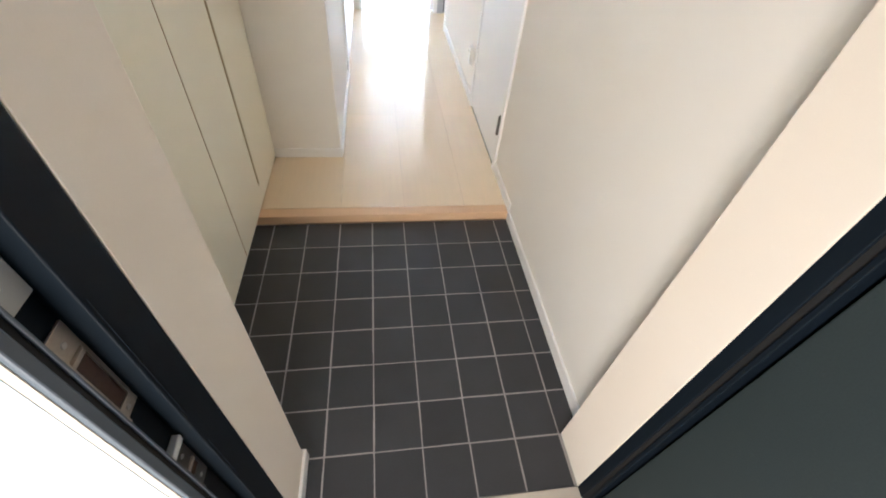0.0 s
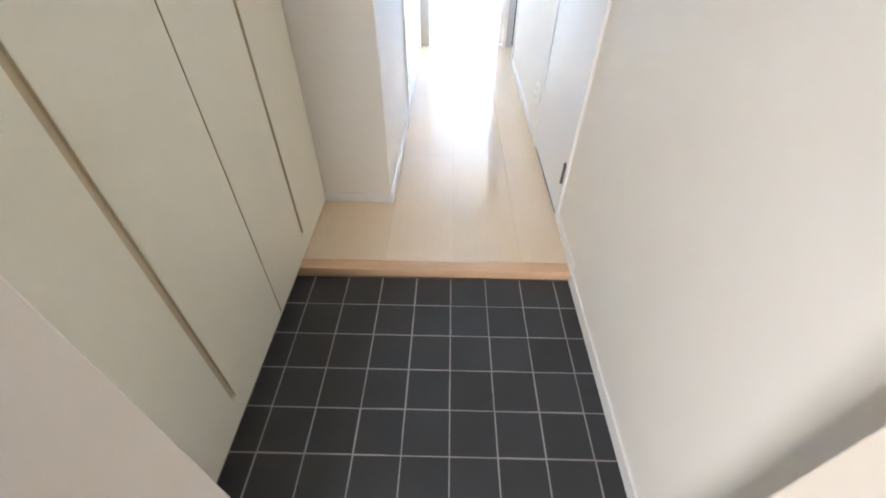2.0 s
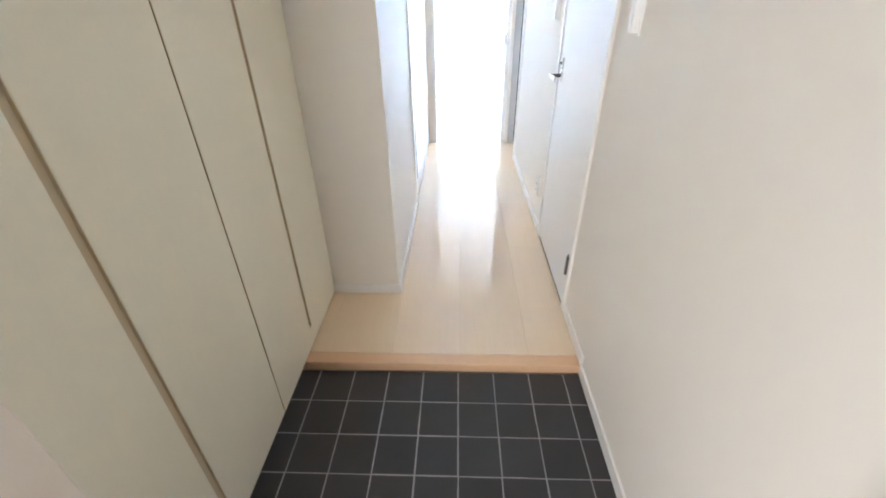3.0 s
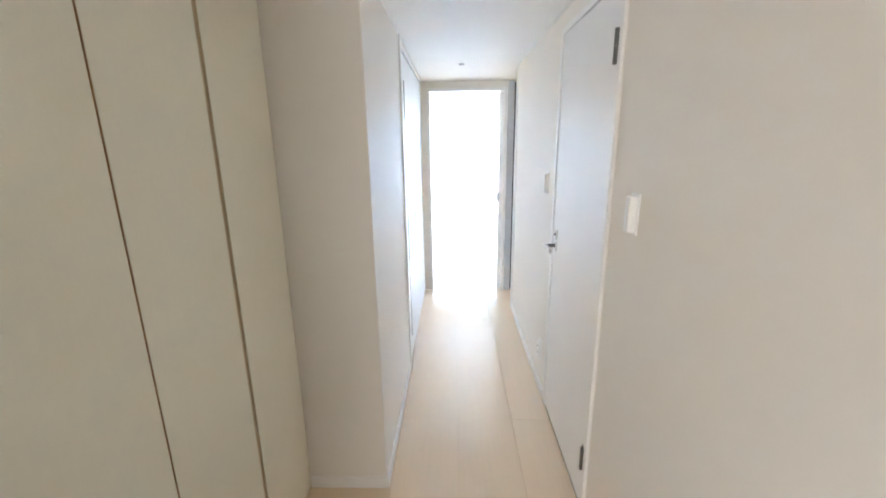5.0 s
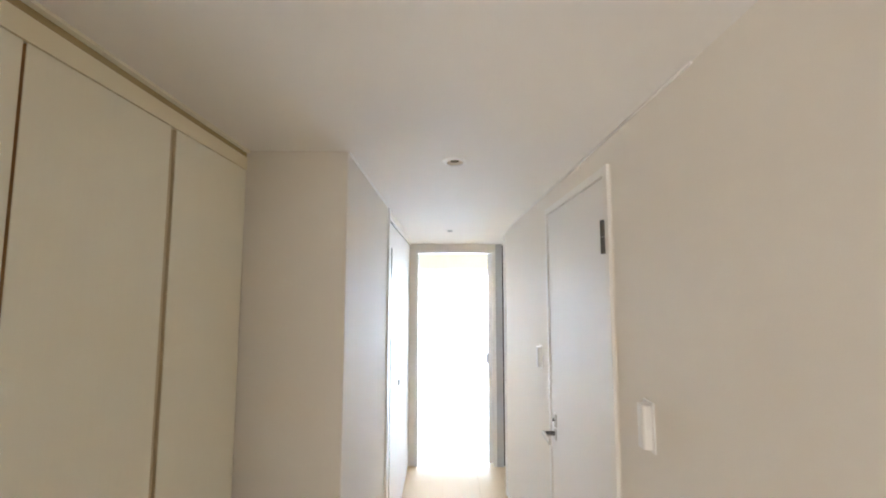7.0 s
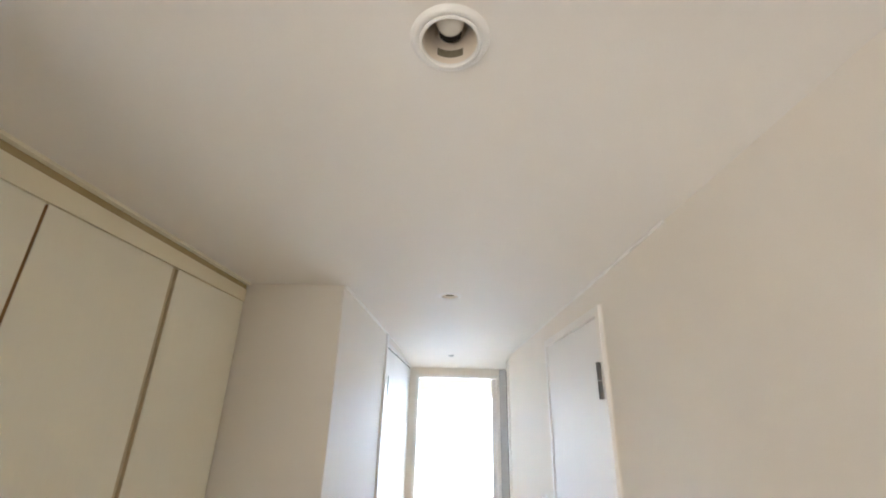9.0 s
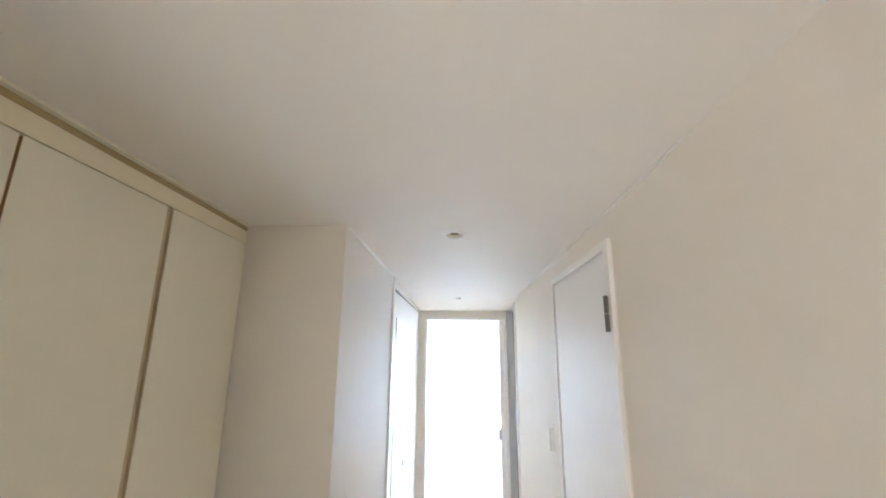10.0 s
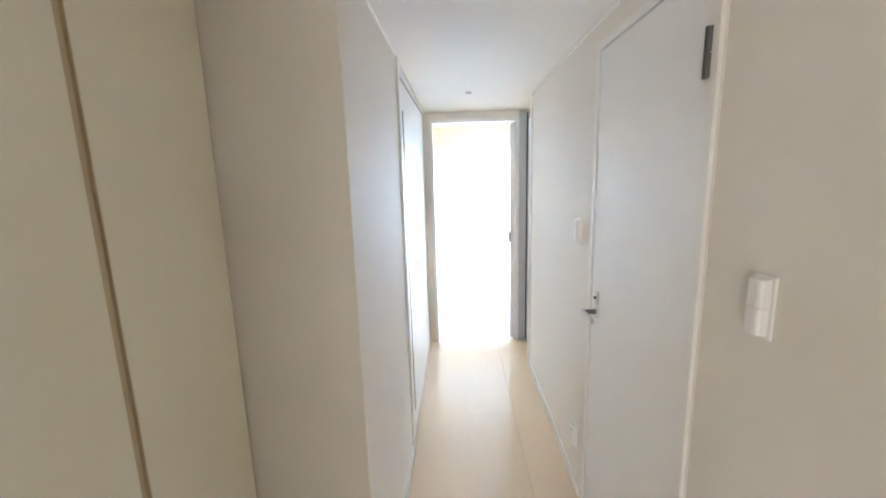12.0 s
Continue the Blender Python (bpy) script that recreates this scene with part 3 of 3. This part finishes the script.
part("gasket", box(0.3005, 0.314, -1.3168, -1.3094, 0.0, 2.040), GASKET_AND_GAP_SHADE, frame_thing)
part("outer_lip", box(0.3005, 0.318, -1.3315, -1.3170, 0.0, 2.040, bevel=0.002), SLATE, frame_thing, "slate grey outer lip")
part("caulk", box(0.3005, 0.3120, -1.3330, -1.3317, 0.0, 2.040), SILL, frame_thing, "beige caulking bead")
# thin raised strips drawn for the slit lines in the jamb
for z0, z1 in ((0.60, 0.74), (0.82, 1.06)):
    part("weather_strip", box(REVEAL_L - 0.0002, REVEAL_L + 0.0008, -1.2665, -1.2645, z0, z1), NAVY, frame_thing)
part("jamb", box(REVEAL_R, 1.205, -1.244, ENTRY, 0.0, 2.04, bevel=0.002), NAVY, frame_thing)
part("gasket", box(REVEAL_R + 0.004, 1.205, -1.256, -1.2442, 0.0, 2.04), GASKET_AND_GAP_SHADE, frame_thing)
part("gasket", box(REVEAL_R + 0.0, 1.205, -1.266, -1.2562, 0.0, 2.04, bevel=0.002), NAVY, frame_thing)
part("head", box(0.3005, 1.2045, -1.350, ENTRY, 2.0405, 2.099), NAVY, frame_thing)


def strike(z0, z1, hole0, hole1, plate, label):
    """A folded plate in the rebate with a flat brown sheet in its bolt opening."""
    y0, y1, front = -1.305, -1.274, 0.309
    bm = box(0.306, front, y0, y1, z0, hole0, bevel=0.0008)
    add_box(bm, 0.306, front, y0, y1, hole1, z1, bevel=0.0008)
    add_box(bm, 0.306, front, y1 - 0.004, y1, hole0, hole1)
    add_box(bm, front, front + 0.007, y0, y0 + 0.0025, z0 + 0.004, z1 - 0.004, bevel=0.0008)
    ob = part("strike_plate", bm, plate, frame_thing, label)
    # flat, unevenly brown sheet set in the opening
    part("strike_hole", box(0.3062, 0.3070, y0 + 0.001, y1 - 0.0045, hole0, hole1), HOLLOW_BROWN, ob, "brown sheet in the plate's bolt opening")
    part("guide", box(0.307, front + 0.0035, y0 + 0.0026, y1 - 0.006, hole1 - 0.006, hole1, bevel=0.0008), WORN_STEEL, ob)
    for z in ((z0 + hole0) / 2, (hole1 + z1) / 2):
        bm = bmesh.new()
        bmesh.ops.create_cone(bm, cap_ends=True, segments=14, radius1=0.0036, radius2=0.0030, depth=0.0014,
                              matrix=Matrix.Translation((front + 0.0007, (y0 + y1) / 2, z)) @ Matrix.Rotation(radians(90), 4, "Y"))
        part("screw", bm, STEEL, ob)


strike(0.895, 1.045, 0.915, 1.010, WORN_STEEL, "worn steel latch strike plate")
strike(0.655, 0.775, 0.690, 0.722, DARK_STEEL, "dark steel deadbolt strike plate")
part("keeper", box(0.306, 0.317, -1.305, -1.276, 0.7755, 0.790, bevel=0.002), PALE_METAL, frame_thing, "pale metal keeper block")
part("guard_plate", box(0.306, 0.3115, -1.305, -1.274, 1.085, 1.200, bevel=0.0015), PALE_METAL, frame_thing, "grey steel guard plate")

sill = tagged(part("door_sill", box(0.268, 1.205, -1.345, ENTRY - 0.0005, -0.03, 0.004, bevel=0.002), SILL), "beige worn metal entrance door sill", "door sill", kind="structure")
entrance = tagged(thing("entrance_door", "dark grey-green steel entrance door standing open", "door", (1.19, -1.30, 0)), kind="structure")
part("door_leaf", box(-0.030, 0.012, -0.84, 0.028, 0.012, 2.05, bevel=0.003), DOOR_LEAF, entrance)

# ---- hall flooring, board by board ----
base = tagged(thing("floor", "glossy pale maple board flooring in the hall", "floor", (0, 0, 0)), kind="structure")
boards = {}
width, start_x = 0.303, -0.2165


def board_mesh(w, length):
    key = (round(w, 4), round(length, 4))
    if key not in boards:
        bm = box(-w / 2, w / 2, 0, length, -0.0135, 0.0)
        top = [e for e in bm.edges if all(v.co.z > -0.001 for v in e.verts)]
        bmesh.ops.bevel(bm, geom=top, offset=0.0004, segments=1, affect="EDGES")
        boards[key] = mesh_of("board", bm, MAPLE)
    return boards[key]


def lay(x0, x1, y0, y1):
    ob = new("board", board_mesh(x1 - x0 - 0.0004, y1 - y0 - 0.0004))
    ob.parent = base
    ob.location = ((x0 + x1) / 2, y0 + 0.0002, FLOOR)


for i in range(5):
    x0, x1 = max(start_x + i * width, 0.0015), min(start_x + (i + 1) * width, RIGHT - 0.001)
    y = 0.0615
    stop = NICHE - 0.0005 if x1 < LEFT + 0.01 else ROOM - 0.001
    length = 1.818 if i % 2 else 0.909
    while y < stop - 0.01:
        y1 = min(y + length, stop)
        if y1 > NICHE and x0 < LEFT < x1 and y < NICHE:
            lay(x0, x1, y, NICHE - 0.0005)
            lay(LEFT + 0.0005, x1, NICHE, y1)
        else:
            lay(max(x0, LEFT + 0.0005) if y >= NICHE - 0.001 else x0, x1, y, y1)
        y, length = y1, 1.818
for y0, y1 in ((2.58, ROOM - 0.001),):
    lay(RIGHT - 0.001, RIGHT + 0.0995, y0, y1)

# ---- entrance tiles, one by one ----
bed = structure("tile_bed", box(0.0, RIGHT, ENTRY, -0.0005, -0.12, -0.0012), GROUT, "grey cement grout between the dark floor tiles", "floor")
tiles = {}


def tile_mesh(w, d):
    key = (round(w, 4), round(d, 4))
    if key not in tiles:
        bm = box(-w / 2, w / 2, -d / 2, d / 2, -0.008, 0.0)
        top = [e for e in bm.edges if all(v.co.z > -0.001 for v in e.verts)]
        bmesh.ops.bevel(bm, geom=top, offset=0.0012, segments=2, affect="EDGES")
        tiles[key] = mesh_of("tile", bm, TILE)
    return tiles[key]


xs = [0.0] + [0.0865 + 0.15 * i for i in range(8)] + [RIGHT]
ys = [-0.001] + [-0.158 - 0.15 * i for i in range(7)] + [ENTRY]
joint = 0.0019
rng = random.Random(4)
for x0, x1 in zip(xs, xs[1:]):
    for y1, y0 in zip(ys, ys[1:]):
        lo, hi = x0, x1
        if y0 < REVEAL_Y - 0.05:
            lo, hi = max(x0, REVEAL_L - 0.004), min(x1, REVEAL_R + 0.004)
        if hi - lo < 0.02:
            continue
        ob = new("tile", tile_mesh(hi - lo - 2 * joint, y1 - y0 - 2 * joint))
        ob.parent = bed
        ob.location = ((lo + hi) / 2, (y0 + y1) / 2, rng.uniform(-0.0003, 0.0003))
        ob.rotation_euler = (rng.uniform(-0.002, 0.002), rng.uniform(-0.002, 0.002), rng.uniform(-0.003, 0.003))
